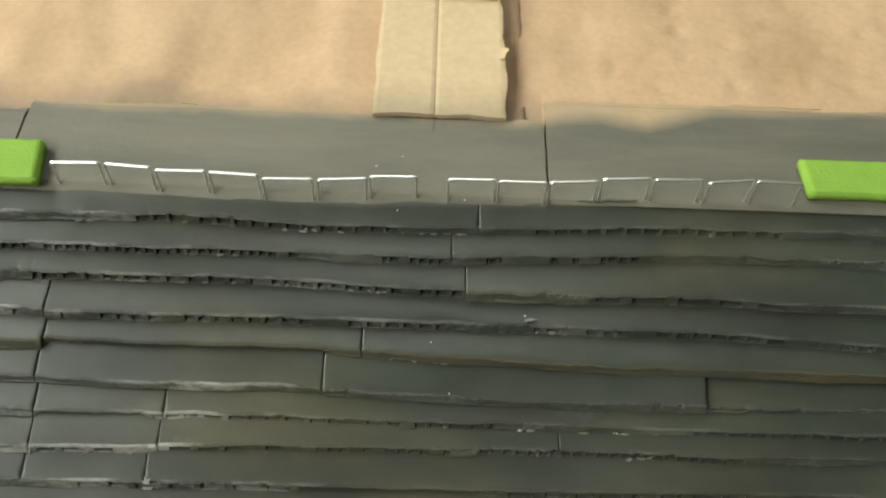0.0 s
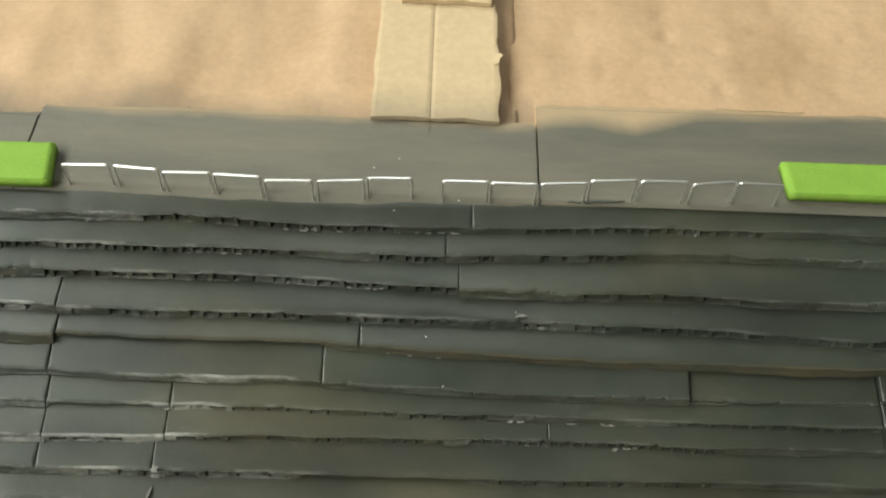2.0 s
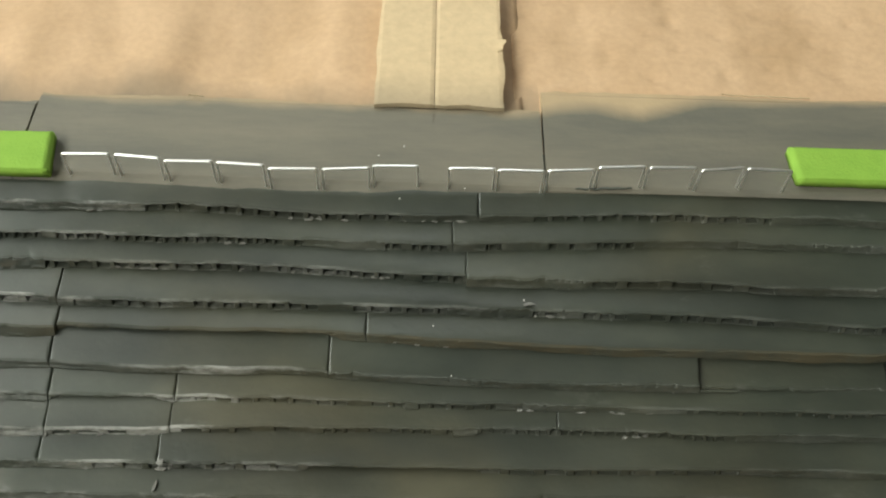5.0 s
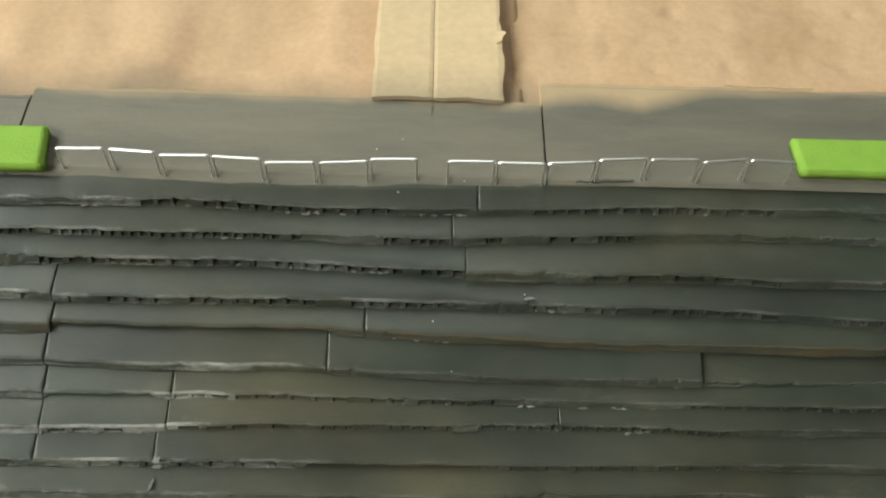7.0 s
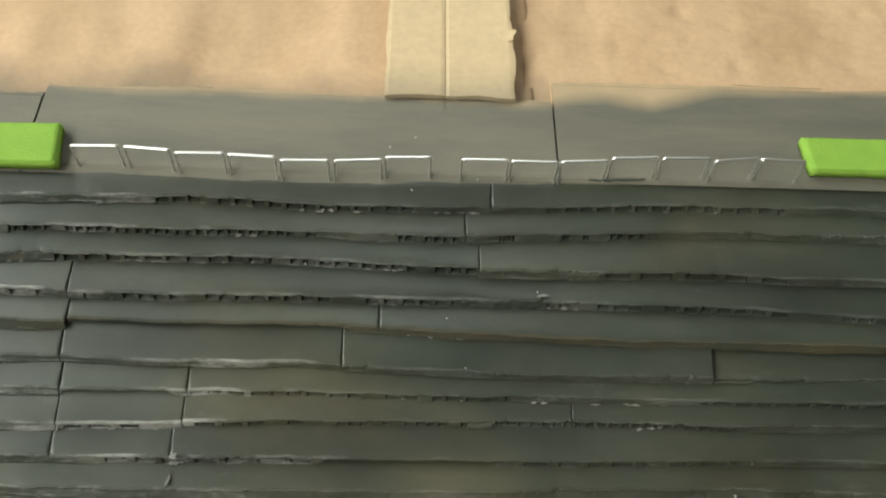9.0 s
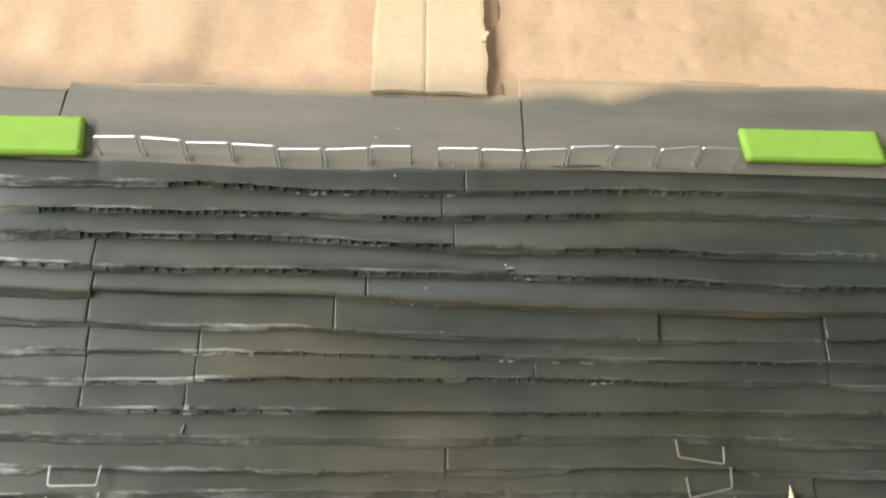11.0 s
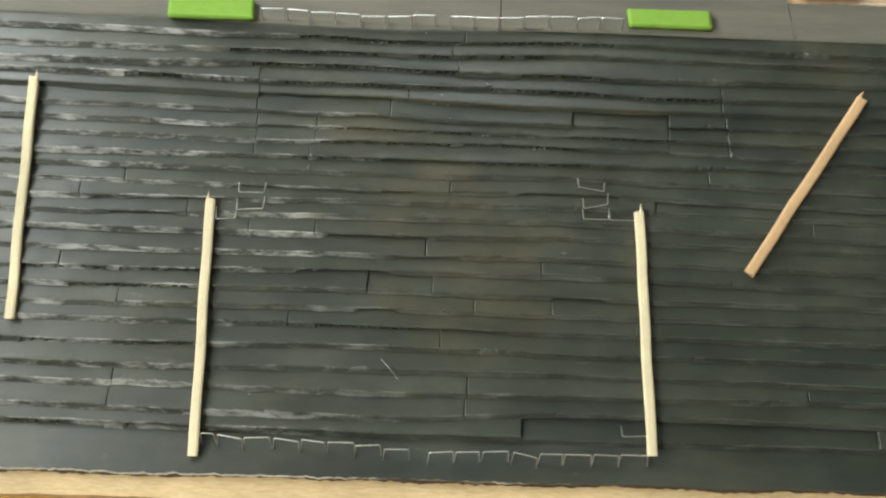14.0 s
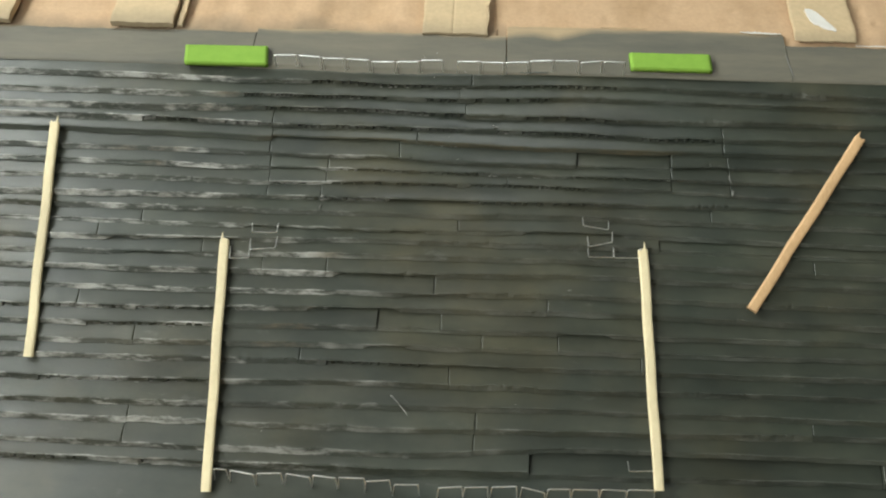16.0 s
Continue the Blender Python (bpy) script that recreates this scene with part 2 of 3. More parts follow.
# ---- room ----
def wall(name, boxes, mat, label):
    verts, faces = [], []
    for x0, x1, y0, y1, z0, z1 in boxes:
        b = len(verts)
        verts += [(x, y, z) for z in (z0, z1) for y in (y0, y1) for x in (x0, x1)]
        faces += [tuple(b + i for i in f) for f in ((0, 2, 3, 1), (4, 5, 7, 6), (0, 1, 5, 4), (2, 6, 7, 3), (0, 4, 6, 2), (1, 3, 7, 5))]
    return tagged(new(name, mesh_of(name, verts, faces, mat)), label, "wall", kind="structure")


RX0, RX1, RY0, RY1, RZ0, RZ1 = WEST, 1.9, -1.8, NORTH, -0.74, 2.4


def pierced(windows, first, last, box):
    """Boxes of a wall between first and last, with openings; box(a, b, z0, z1) places one."""
    out, at = [], first
    for c, z, w, h, *_ in sorted(windows):
        out += [box(at, c - w / 2, RZ0, RZ1), box(c - w / 2, c + w / 2, RZ0, z - h / 2), box(c - w / 2, c + w / 2, z + h / 2, RZ1)]
        at = c + w / 2
    return out + [box(at, last, RZ0, RZ1)]


wall("wall_north", pierced(NORTH_WINDOWS, RX0, RX1, lambda a, b, z0, z1: (a, b, RY1, RY1 + 0.15, z0, z1)), PLASTER, "grey plaster wall with a narrow window opening behind the table")
wall("wall_west", pierced(WEST_WINDOWS, RY0, RY1 + 0.15, lambda a, b, z0, z1: (RX0 - 0.15, RX0, a, b, z0, z1)), PLASTER, "grey plaster wall with two window openings beside the table")
wall("wall_east", [(RX1, RX1 + 0.15, RY0, RY1, RZ0, RZ1)], PLASTER, "plain grey plaster wall of the room")
wall("wall_south", [(RX0 - 0.15, RX1 + 0.15, RY0 - 0.15, RY0, RZ0, RZ1)], PLASTER, "plain grey plaster wall of the room")
tagged(wall("ceiling", [(RX0 - 0.15, RX1 + 0.15, RY0 - 0.15, RY1 + 0.15, RZ1, RZ1 + 0.1)], PLASTER, "plain grey plaster ceiling of the room"), category="ceiling")
tagged(wall("floor", [(RX0 - 0.15, RX1 + 0.15, RY0 - 0.15, RY1 + 0.15, RZ0 - 0.1, RZ0)], FLOOR, "grey tiled floor of the room"), category="floor")


# ---- table and the board that carries the model ----
def build_table():
    table = tagged(new("table"), "yellow varnished wooden table under the cardboard model", "table")
    part("tabletop", box_bm(-0.58, 0.6, -0.25, 0.55, -0.03, 0.0, 0.002, 2), TABLE, table)
    for x in (-0.54, 0.55):
        for y in (-0.2, 0.5):
            part("leg", box_bm(x - 0.025, x + 0.025, y - 0.025, y + 0.025, -0.74, -0.03, 0.003, 1), TABLE, table)


def build_board():
    v, f = slab(-0.33, 0.33, -0.010, 0.45, 0.0, 0.0042, 0.006, lambda x, y: 0.0, lambda x, y: (0, (0.015 * x + 0.0007 * n1(x, 5, 90)) * max(0.0, 1 - (y + 0.01) / 0.04)), True)
    tagged(new("baseboard_panel", mesh_of("baseboard_panel", v, f, PLY)), "pale rough plywood board under the cardboard model", "board")


build_table()
build_board()

# ---- the stepped slope of cardboard strips ----
LEFT, RIGHT = -0.27, 0.27
# height of each tread, and how far back its front edge lies at x = -0.14, -0.027, 0.053 and 0.164
STEPS = [
    (0.0753, 0.1766, 0.1737, 0.1769, 0.1784),
    (0.0732, 0.1718, 0.1700, 0.1726, 0.1707),
    (0.0707, 0.1642, 0.1634, 0.1660, 0.1665),
    (0.0682, 0.1582, 0.1584, 0.1590, 0.1600),
    (0.0655, 0.1534, 0.1517, 0.1517, 0.1517),
    (0.0631, 0.1486, 0.1466, 0.1447, 0.1455),
    (0.0603, 0.1403, 0.1391, 0.1386, 0.1398),
    (0.0580, 0.1342, 0.1329, 0.1337, 0.1337),
    (0.0557, 0.1276, 0.1285, 0.1291, 0.1270),
    (0.0535, 0.1203, 0.1227, 0.1239, 0.1231),
    (0.0510, 0.1159, 0.1160, 0.1176, 0.1163),
    (0.0482, 0.1091, 0.1088, 0.1107, 0.1092),
    (0.0462, 0.1023, 0.1048, 0.1055, 0.1047),
    (0.0436, 0.0965, 0.0987, 0.0998, 0.0970),
    (0.0411, 0.0897, 0.0911, 0.0940, 0.0923),
    (0.0380, 0.0820, 0.0838, 0.0858, 0.0848),
    (0.0353, 0.0744, 0.0782, 0.0791, 0.0779),
    (0.0323, 0.0678, 0.0703, 0.0707, 0.0718),
    (0.0295, 0.0607, 0.0629, 0.0637, 0.0652),
    (0.0269, 0.0546, 0.0566, 0.0572, 0.0579),
    (0.0237, 0.0459, 0.0488, 0.0492, 0.0508),
    (0.0204, 0.0376, 0.0403, 0.0418, 0.0424),
    (0.0174, 0.0311, 0.0313, 0.0338, 0.0363),
    (0.0141, 0.0217, 0.0222, 0.0276, 0.0284),
    (0.0111, 0.0158, 0.0166, 0.0178, 0.0201),
]
STATIONS = (-0.1385, -0.0265, 0.053, 0.1635)
BASE_TOP = 0.0075
# hand-cut waviness of the upper rows: millimetres forward or back at the stations below
WAVE_AT = (-0.13, -0.086, -0.06, -0.032, -0.003, 0.026, 0.055, 0.09, 0.14)
WAVES = {
    0: (0.1, 0.7, 0.9, 1.1, 0.7, 1.2, 1.5),
    1: (-0.3, 0.9, 0.3, -0.2, -0.2, 0.2, 0.9),
    2: (1.2, 1.4, 1.7, 0.6, 0.8, 1.6, 1.1),
    3: (1.2, 1.5, 1.5, 0.2, -0.1, 0.6, -0.8),
    4: (-0.5, -0.0, 0.6, 0.3, 0.4, 0.4, -1.1),
    5: (-0.5, -0.3, 0.3, -0.5, -0.4, 0.2, -0.2),
    6: (-0.2, -0.5, 0.1, -0.8, -1.1, -0.7, -0.4),
    7: (-0.3, 0.5, 1.0, 0.4, 0.3, -0.0, 0.3),
    8: (-1.1, -0.6, 0.1, 0.4, 0.4, -0.1, 1.0),
    9: (-0.3, -1.0, -1.2, -1.1, -1.7, -1.2, -0.7),
}


def wave(k, x):
    return 0.001 * float(np.interp(x, WAVE_AT, (0.0, *WAVES[k], 0.0))) if k in WAVES else 0.0


def front(k, x):
    ys = STEPS[k][1:]
    if x <= STATIONS[0]:
        y = ys[0] + 0.5 * (ys[1] - ys[0]) / (STATIONS[1] - STATIONS[0]) * (x - STATIONS[0])
    elif x >= STATIONS[3]:
        y = ys[3]
    else:
        i = 0 if x < STATIONS[1] else 1 if x < STATIONS[2] else 2
        s = (x - STATIONS[i]) / (STATIONS[i + 1] - STATIONS[i])
        s = s * s * (3 - 2 * s) * 0.5 + s * 0.5
        y = ys[i] + (ys[i + 1] - ys[i]) * s
    return y + wave(k, x) + 0.00035 * n1(x, k + 1, 38) + 0.0003 * n1(x, k + 40, 140)


# where the strips of a row butt against each other
JOINTS = {1: (0.0061,), 2: (0.0007,), 3: (0.0037,), 4: (-0.0815, 0.1153), 5: (-0.081, -0.017, 0.1156), 6: (-0.0814, -0.0244, 0.0526, 0.0931, 0.1172),
          7: (-0.0808, -0.0553, 0.0932, 0.1181), 8: (-0.0807, -0.0557, 0.023, 0.0933, 0.1184), 9: (-0.0811, -0.0575), 10: (0.11,),
          11: (-0.1347, 0.0024), 12: (-0.1531, 0.0881), 13: (-0.1071, 0.1524), 14: (-0.0806, -0.053), 15: (-0.0065,), 16: (-0.158, 0.0414),
          17: (-0.0299, -0.0032), 18: (-0.1323, 0.0143, 0.0461), 19: (-0.0615, 0.0805), 20: (0.0012,), 22: (-0.1312, 0.0129, 0.1499),
          23: (-0.1323, 0.0122), 24: (0.0354, 0.1775)}
# strips that sit lower than their row (row, start of the strip)
SUNK = {(6, 0.0526): 0.0011, (24, 0.0354): 0.0018, (17, -0.0299): 0.0007, (12, 0.0881): 0.0006}
# strips set forward or back of their row (row, start of the strip)
STEP_OUT = {(3, 0.004): -0.0009, (5, -0.27): -0.0012, (24, 0.0355): 0.0006}
# stretches where the flutes show as open holes: row, from, to, pitch, depth
FLUTES = [(2, -0.095, 0.0, 0.0021, 0.0016), (2, 0.008, 0.027, 0.0021, 0.002), (2, 0.032, 0.042, 0.0022, 0.0012), (3, -0.036, 0.004, 0.0031, 0.0028),
          (3, -0.085, -0.04, 0.0042, 0.0014), (4, -0.078, 0.0, 0.0034, 0.0013), (4, 0.018, 0.112, 0.0038, 0.0034), (1, -0.065, -0.01, 0.0035, 0.0012),
          (8, -0.03, 0.06, 0.0023, 0.0011), (3, 0.03, 0.07, 0.009, 0.0012), (16, -0.19, -0.09, 0.006, 0.0012), (17, -0.16, -0.10, 0.0045, 0.0012),
          (7, -0.08, 0.01, 0.004, 0.0012), (8, -0.08, -0.03, 0.005, 0.001), (1, 0.012, 0.07, 0.004, 0.0008), (7, 0.05, 0.1, 0.004, 0.0008), (9, -0.07, 0.06, 0.006, 0.0009), (4, -0.14, -0.082, 0.005, 0.001), (20, -0.17, -0.1, 0.007, 0.0012), (24, -0.2, -0.12, 0.009, 0.001), (19, -0.05, 0.0, 0.004, 0.001)]


def lean(k):
    """How far the strips of a row lie nose-down, like shingles."""
    return {1: 0.22, 2: 0.11, 3: 0.09, 4: 0.07, 5: 0.04, 9: 0.12}.get(k, 0.15)


def sag(k, run, dy):
    """Rise of a tread above its nose at dy behind it: nearly level at the nose, bent up at the back."""
    u = min(max(dy / max(run, 0.001), 0.0), 1.2)
    bend = 0.8 if k < 10 else 0.45
    return lean(k) * run * ((1 - bend) * u + bend * u * u)


# stretches where a strip has lifted and leaves a dark slit under it: row, from, to, depth
SLITS = [(9, -0.028, 0.008, 0.004), (5, -0.081, -0.022, 0.002), (6, 0.06, 0.12, 0.003), (11, 0.03, 0.075, 0.003), (11, -0.09, -0.01, 0.002), (14, -0.05, -0.005, 0.003), (15, -0.02, 0.01, 0.002),
         (16, -0.06, -0.02, 0.003), (17, 0.045, 0.07, 0.003), (19, -0.01, 0.03, 0.002), (18, -0.035, -0.015, 0.003), (12, -0.15, -0.09, 0.002), (13, -0.14, -0.11, 0.003), (7, -0.081, -0.057, 0.002)]


def strip_mesh(k, x0, x1, sink, seed):
    """One strip of corrugated board: upper liner with a frayed lip, fluted or crushed middle, lower liner."""
    top = STEPS[k][0] - sink
    bottom = STEPS[k + 1][0] if k + 1 < len(STEPS) else BASE_TOP
    cols = max(4, round((x1 - x0) / (0.00022 if k in (2, 3, 4, 8) else 0.0004)))
    verts, faces, slots, open_at = [], [], [], []
    worn = 0.5 + 1.2 * abs(n1(seed, 9, 1.37))
    slant_a, slant_b = 0.05 * n1(seed, 33, 1.9), 0.05 * n1(seed + 1, 33, 1.9)
    for i in range(cols + 1):
        s = i / cols
        x = x0 + (x1 - x0) * s
        slant = slant_a * (1 - s) ** 30 + slant_b * s ** 30
        yf = front(k, x) + 0.0004 * n1(seed, 2, 3.1) + STEP_OUT.get((k, round(x0, 3)), 0.0)
        zt = top + 0.0003 * n1(x, k + 70, 28)
        tear = max(0.0, n1(x, k + 90, 22) + 0.15)
        fray = (max(0.0, n1(x, k + 11, 150) - 0.05) + 0.5 * max(0.0, n1(x, k + 17, 480))) * tear * 0.003 * worn
        chip = max(0.0, n1(x, k + 27, 900) - 0.1) * (0.0002 + 0.0009 * tear)
        fine = 0.00012 * n1(x, k + 23, 1700) * worn + chip
        curl = 0.0002 * n1(x, k + 31, 45) + 0.00006 * n1(x, k + 37, 300) + 0.00004 * n1(x, k + 39, 1500) * (0.4 + tear)
        hole, foot, mid = 0.0, (0.0005 + 0.0007 * min(1.0, max(0.0, (-0.075 - x) / 0.03)) if k < 10 else 0.0011) + 0.0005 * n1(x, k + 57, 60), 0.00055
        crush = 0.00018 * n1(x, k + 51, 600) + 0.0003 * n1(x, k + 53, 200)
        for row, a, b, pitch, depth in FLUTES:
            if row == k and a < x < b and n1(x, k + 61, 70) > -0.4:
                cell = x / pitch + 0.45 * n1(x, k, 90)
                hole = depth * 2.4 if cell % 1.0 > 0.3 and noise.noise((math.floor(cell) * 3.7, k * 5.1, 0.0)) > -0.3 else 0.0
                fray *= 0.3
                crush *= 0.1
                foot, mid = 0.0003 + 0.0003 * abs(n1(x, k + 58, 150)), 0.00034 + 0.00012 * n1(x, k + 59, 400)
        open_at.append(hole > 0)
        slit = 0.0
        for row, a, b, depth in SLITS:
            if row == k and a < x < b:
                slit = depth * min(1.0, (x - a) / 0.004, (b - x) / 0.004) * (0.75 + 0.5 * n1(x, k + 77, 150))
        run = front(k - 1, x) - yf
        gap = front(k, x) - front(k + 1, x) if k + 1 < len(STEPS) else 0.0
        below = bottom + (sag(k + 1, gap, yf - front(k + 1, x)) if gap else 0.0)
        h = zt - below
        end = 0.00025 if i in (0, cols) else 0.0
        b0 = 0.0016 + fray
        for dy, z in ((0.0165, zt + lean(k) * run), (run, zt + lean(k) * run), *((b0 + (run - b0) * u, zt + sag(k, run, b0 + (run - b0) * u)) for u in (0.78, 0.52, 0.25)),
                      (0.0016 + fray, zt + sag(k, run, 0.0016) - end), (0.0007 + fray, zt + curl - end), (0.00022 + fray + 0.7 * fine, zt + curl - 0.0001 - 0.00008 * n1(x, k + 43, 500)),
                      (fray + fine + end, zt + curl - 0.0003 - 0.00012 * n1(x, k + 41, 700)), (fray + fine + 0.00002, zt + curl - 0.00042), (fray * 0.5 + 0.00006 + hole + crush, zt - mid),
                      (-0.6 * foot + hole + crush + 0.5 * slit, below + (0.1 if hole else 0.3) * h), (-0.75 * foot - crush * 0.5 + fine + slit, below + (0.06 if hole else 0.22) * h),
                      (-foot - fine + slit, below + 0.00003), (0.0165, below + 0.00003)):
            verts.append((x + slant * dy, yf + dy, z))
    n = 15
    kind = (0, 0, 0, 0, 0, 0, 1, 1, 1, 1, 1, 1, 1, 0, 0)
    for i in range(cols):
        a, b = i * n, (i + 1) * n
        for j in range(n):
            j2 = (j + 1) % n
            faces.append((a + j, a + j2, b + j2, b + j))
            slots.append(0 if j == 10 and open_at[i] else kind[j])
    faces += [tuple(range(n - 1, -1, -1)), tuple(cols * n + j for j in range(n))]
    slots += [1, 1]
    me = mesh_of("cardboard_strip", verts, faces, [PAINT, BROWN_EDGE if k == 5 else EDGE], slots)
    me.polygons.foreach_set("use_smooth", [i < cols * n and i % n < 6 for i in range(len(me.polygons))])
    return me


model = tagged(new("stepped_slope_model"), "handmade stepped slope of dark-painted corrugated cardboard strips", "cardboard model")
seed = 0
for k in range(1, len(STEPS)):
    cuts = [LEFT, *JOINTS.get(k, ()), RIGHT]
    for a, b in zip(cuts, cuts[1:]):
        seed += 1
        gap = 0.00004 + 0.0002 * abs(n1(seed, 4, 2.3))
        sink = SUNK.get((k, a), 0.0004 * n1(seed, 6, 5.7))
        part("cardboard_strip", strip_mesh(k, a + gap, b - gap, sink, seed), None, model)


def build_base():
    def rim(x, y):
        return (0.0, (0.022 * (x + 0.05) + 0.0007 * noise.noise((x * 30, 8.1, 0)) + 0.0005 * noise.noise((x * 170, 1.1, 0)) + 0.0006 * noise.noise((x * 500, 2.3, 0))) * max(0.0, 1 - (y + 0.001) / 0.02))
    v, f = slab(LEFT, RIGHT, -0.001, 0.06, 0.0051, BASE_TOP, 0.001, lambda x, y: 0.0, rim, True)
    slots = [0 if i % 2 == 0 and i < 2 * 540 * 61 else 1 for i in range(len(f))]
    part("base_sheet", mesh_of("base_sheet", v, f, [PAINT, RIM], slots), None, model, "dark-painted flat cardboard sheet with a pale cut edge")
    # dark ragged strip stands in for the shaded gap under the base sheet
    def torn(x, y):
        return (0.0, (0.022 * (x + 0.05) + 0.0007 * noise.noise((x * 30, 8.1, 0)) + 0.0007 * noise.noise((x * 60, 4.7, 0)) + 0.0007 * noise.noise((x * 420, 7.3, 0)) + 0.0002) * max(0.0, 1 - (y + 0.0016) / 0.02))
    v, f = slab(LEFT, RIGHT, -0.0016, 0.03, 0.0043, 0.0049, 0.001, lambda x, y: 0.0, torn, True)
    part("torn_liner", mesh_of("torn_liner", v, f, DARK_BROWN), None, model, "dark brown ragged strip for the shaded gap under the base sheet")
    # hollow-looking core under the strips, out of sight
    prof = [(0.034, 0.0076), (0.185, 0.0690), (0.34, 0.0690), (0.34, 0.0044), (0.034, 0.0044)]
    v = [(x, y, z) for x in (LEFT + 0.003, RIGHT - 0.003) for y, z in prof]
    f = [(0, 1, 2, 3, 4), (9, 8, 7, 6, 5)] + [(i, i + 5, (i + 1) % 5 + 5, (i + 1) % 5) for i in range(5)]
    part("core", mesh_of("core", v, f, CARD), None, model, "plain cardboard core")


build_base()

# ---- flat top: grey-sprayed panels, brown paper and flaps ----
TOP = STEPS[0][0]


def build_panel(x0, x1, back):
    def rim(x, y):
        if y > back - 0.001:
            return (0.0, 0.0011 * n1(x, 12, 55) + 0.0005 * n1(x, 13, 260))
        if y < 0.1763:
            return (0.0, front(0, x) - 0.1762 + 0.0003 * n1(x, 16, 420))
        return (0.0003 * n1(y, 14, 120), 0.0)
    v, f = slab(x0, x1, 0.1762, back, TOP - 0.0021, TOP, 0.0008, lambda x, y: 0.00018 * n1(x, 15, 30) - 0.0013 * min(1.0, max(0.0, (0.1785 - y) / 0.0023)) ** 2 - (0.0004 if y > back - 0.001 else 0.0), rim)
    part("top_panel", mesh_of("top_panel", v, f, PLATEAU), None, model, "grey-sprayed cardboard panel fading to bare brown")


for a, b, back in ((LEFT, -0.0943, 0.1985), (-0.0938, 0.0206, 0.2012), (0.0211, 0.1462, 0.2072), (0.1466, RIGHT, 0.1995)):
    build_panel(a, b, back)


def build_paper(x0, x1, drop, lumps, dents):
    def relief(x, y):
        z = lumps * (noise.noise((x * 38, y * 16, 1.7)) + 0.5 * noise.noise((x * 80, y * 45, 4.2)))
        d = noise.noise((x * 170, y * 300, 9.1))
        z *= min(1.0, max(0.0, (y - 0.2) / 0.012))
        return z - dents * max(0.0, d - 0.16) + 0.0001 * noise.noise((x * 300, y * 300, 2.0))
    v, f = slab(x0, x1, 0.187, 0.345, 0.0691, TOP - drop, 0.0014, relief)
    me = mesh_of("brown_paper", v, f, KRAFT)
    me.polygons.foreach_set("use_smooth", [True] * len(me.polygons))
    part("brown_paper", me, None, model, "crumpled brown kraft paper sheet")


build_paper(LEFT, 0.0168, 0.0016, 0.0028, 0.0006)
build_paper(0.0150, RIGHT, 0.0019, 0.0008, 0.0015)


def build_flap(leaves, y0, y1, z0, z1, ragged, label):
    flap = tagged(new("cardboard_flap"), label, "cardboard flap", "flaps on the flat top")
    for a, b in leaves:
        def rim(x, y, a=a, b=b):
            dx = dy = 0.0
            if abs(x - leaves[-1][1]) < 1e-6:
                dx = ragged * (n1(y, 21, 140) + 0.6 * n1(y, 22, 420))
            if abs(x - leaves[0][0]) < 1e-6:
                dx = 0.0005 * n1(y, 24, 120)
            if y < y0 + 1e-6:
                dy = 0.0006 * n1(x, 23, 150) + 0.0003 * n1(x, 25, 600)
            return dx, dy
        def top(x, y, a=a, b=b):
            lip = min(1.0, (y - y0) / 0.006)
            return 0.00025 * noise.noise((x * 120, y * 60, 3.3)) - 0.0007 * (1 - lip) ** 2 - 0.0002 * (min(abs(x - a), abs(x - b)) < 0.0003)
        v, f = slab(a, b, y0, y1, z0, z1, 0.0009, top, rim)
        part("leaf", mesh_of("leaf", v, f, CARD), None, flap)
    return flap


middle_flap = build_flap([(-0.0178, -0.00405), (-0.0039, 0.0119)], 0.1997, 0.2400, TOP + 0.0002, TOP + 0.0021, 0.0007, "beige cardboard flap with a scored middle and torn side")
build_flap([(-0.0126, 0.0109)], 0.2388, 0.2900, TOP + 0.0023, TOP + 0.0042, 0.0006, "smaller beige cardboard flap lying on a larger one")
build_flap([(-0.1622, -0.1330)], 0.1992, 0.2600, TOP + 0.0002, TOP + 0.0036, 0.0004, "beige cardboard flap with a clean folded edge")
build_flap([(-0.1318, -0.1292)], 0.2005, 0.2600, TOP - 0.0003, TOP + 0.0014, 0.0003, "narrow cardboard strip beside a flap")
build_flap([(-0.2400, -0.2100)], 0.1992, 0.2600, TOP + 0.0002, TOP + 0.0036, 0.0004, "beige cardboard flap with a clean folded edge")
right_flap = build_flap([(0.1512, 0.1785)], 0.2022, 0.2600, TOP + 0.0002, TOP + 0.0015, 0.0006, "beige cardboard flap with a torn white patch")


def build_patch():
    bm = bmesh.new()
    ring = []
    for i in range(40):
        a = 2 * math.pi * i / 40
        r = 1 + 0.35 * noise.noise((math.cos(a) * 1.6, math.sin(a) * 1.6, 5.0)) + 0.12 * noise.noise((math.cos(a) * 6, math.sin(a) * 6, 8.0))
        tail = 0.0046 * max(0.0, math.cos(a + 0.85)) ** 5
        ring.append(bm.verts.new((0.1618 + 0.0034 * r * math.cos(a) - 0.002 * math.sin(a) + tail, 0.2160 + 0.0055 * r * math.sin(a) - 0.9 * tail, TOP + 0.00205 + 0.0002 * noise.noise((i * 0.7, 0, 0)))))
    face = bm.faces.new(ring)
    out = bmesh.ops.extrude_face_region(bm, geom=[face])
    for v in out["geom"]:
        if isinstance(v, bmesh.types.BMVert):
            v.co.z -= 0.0005
    bmesh.ops.recalc_face_normals(bm, faces=bm.faces)
    part("torn_patch", bm, WHITE, right_flap, "torn white paper patch")


build_patch()


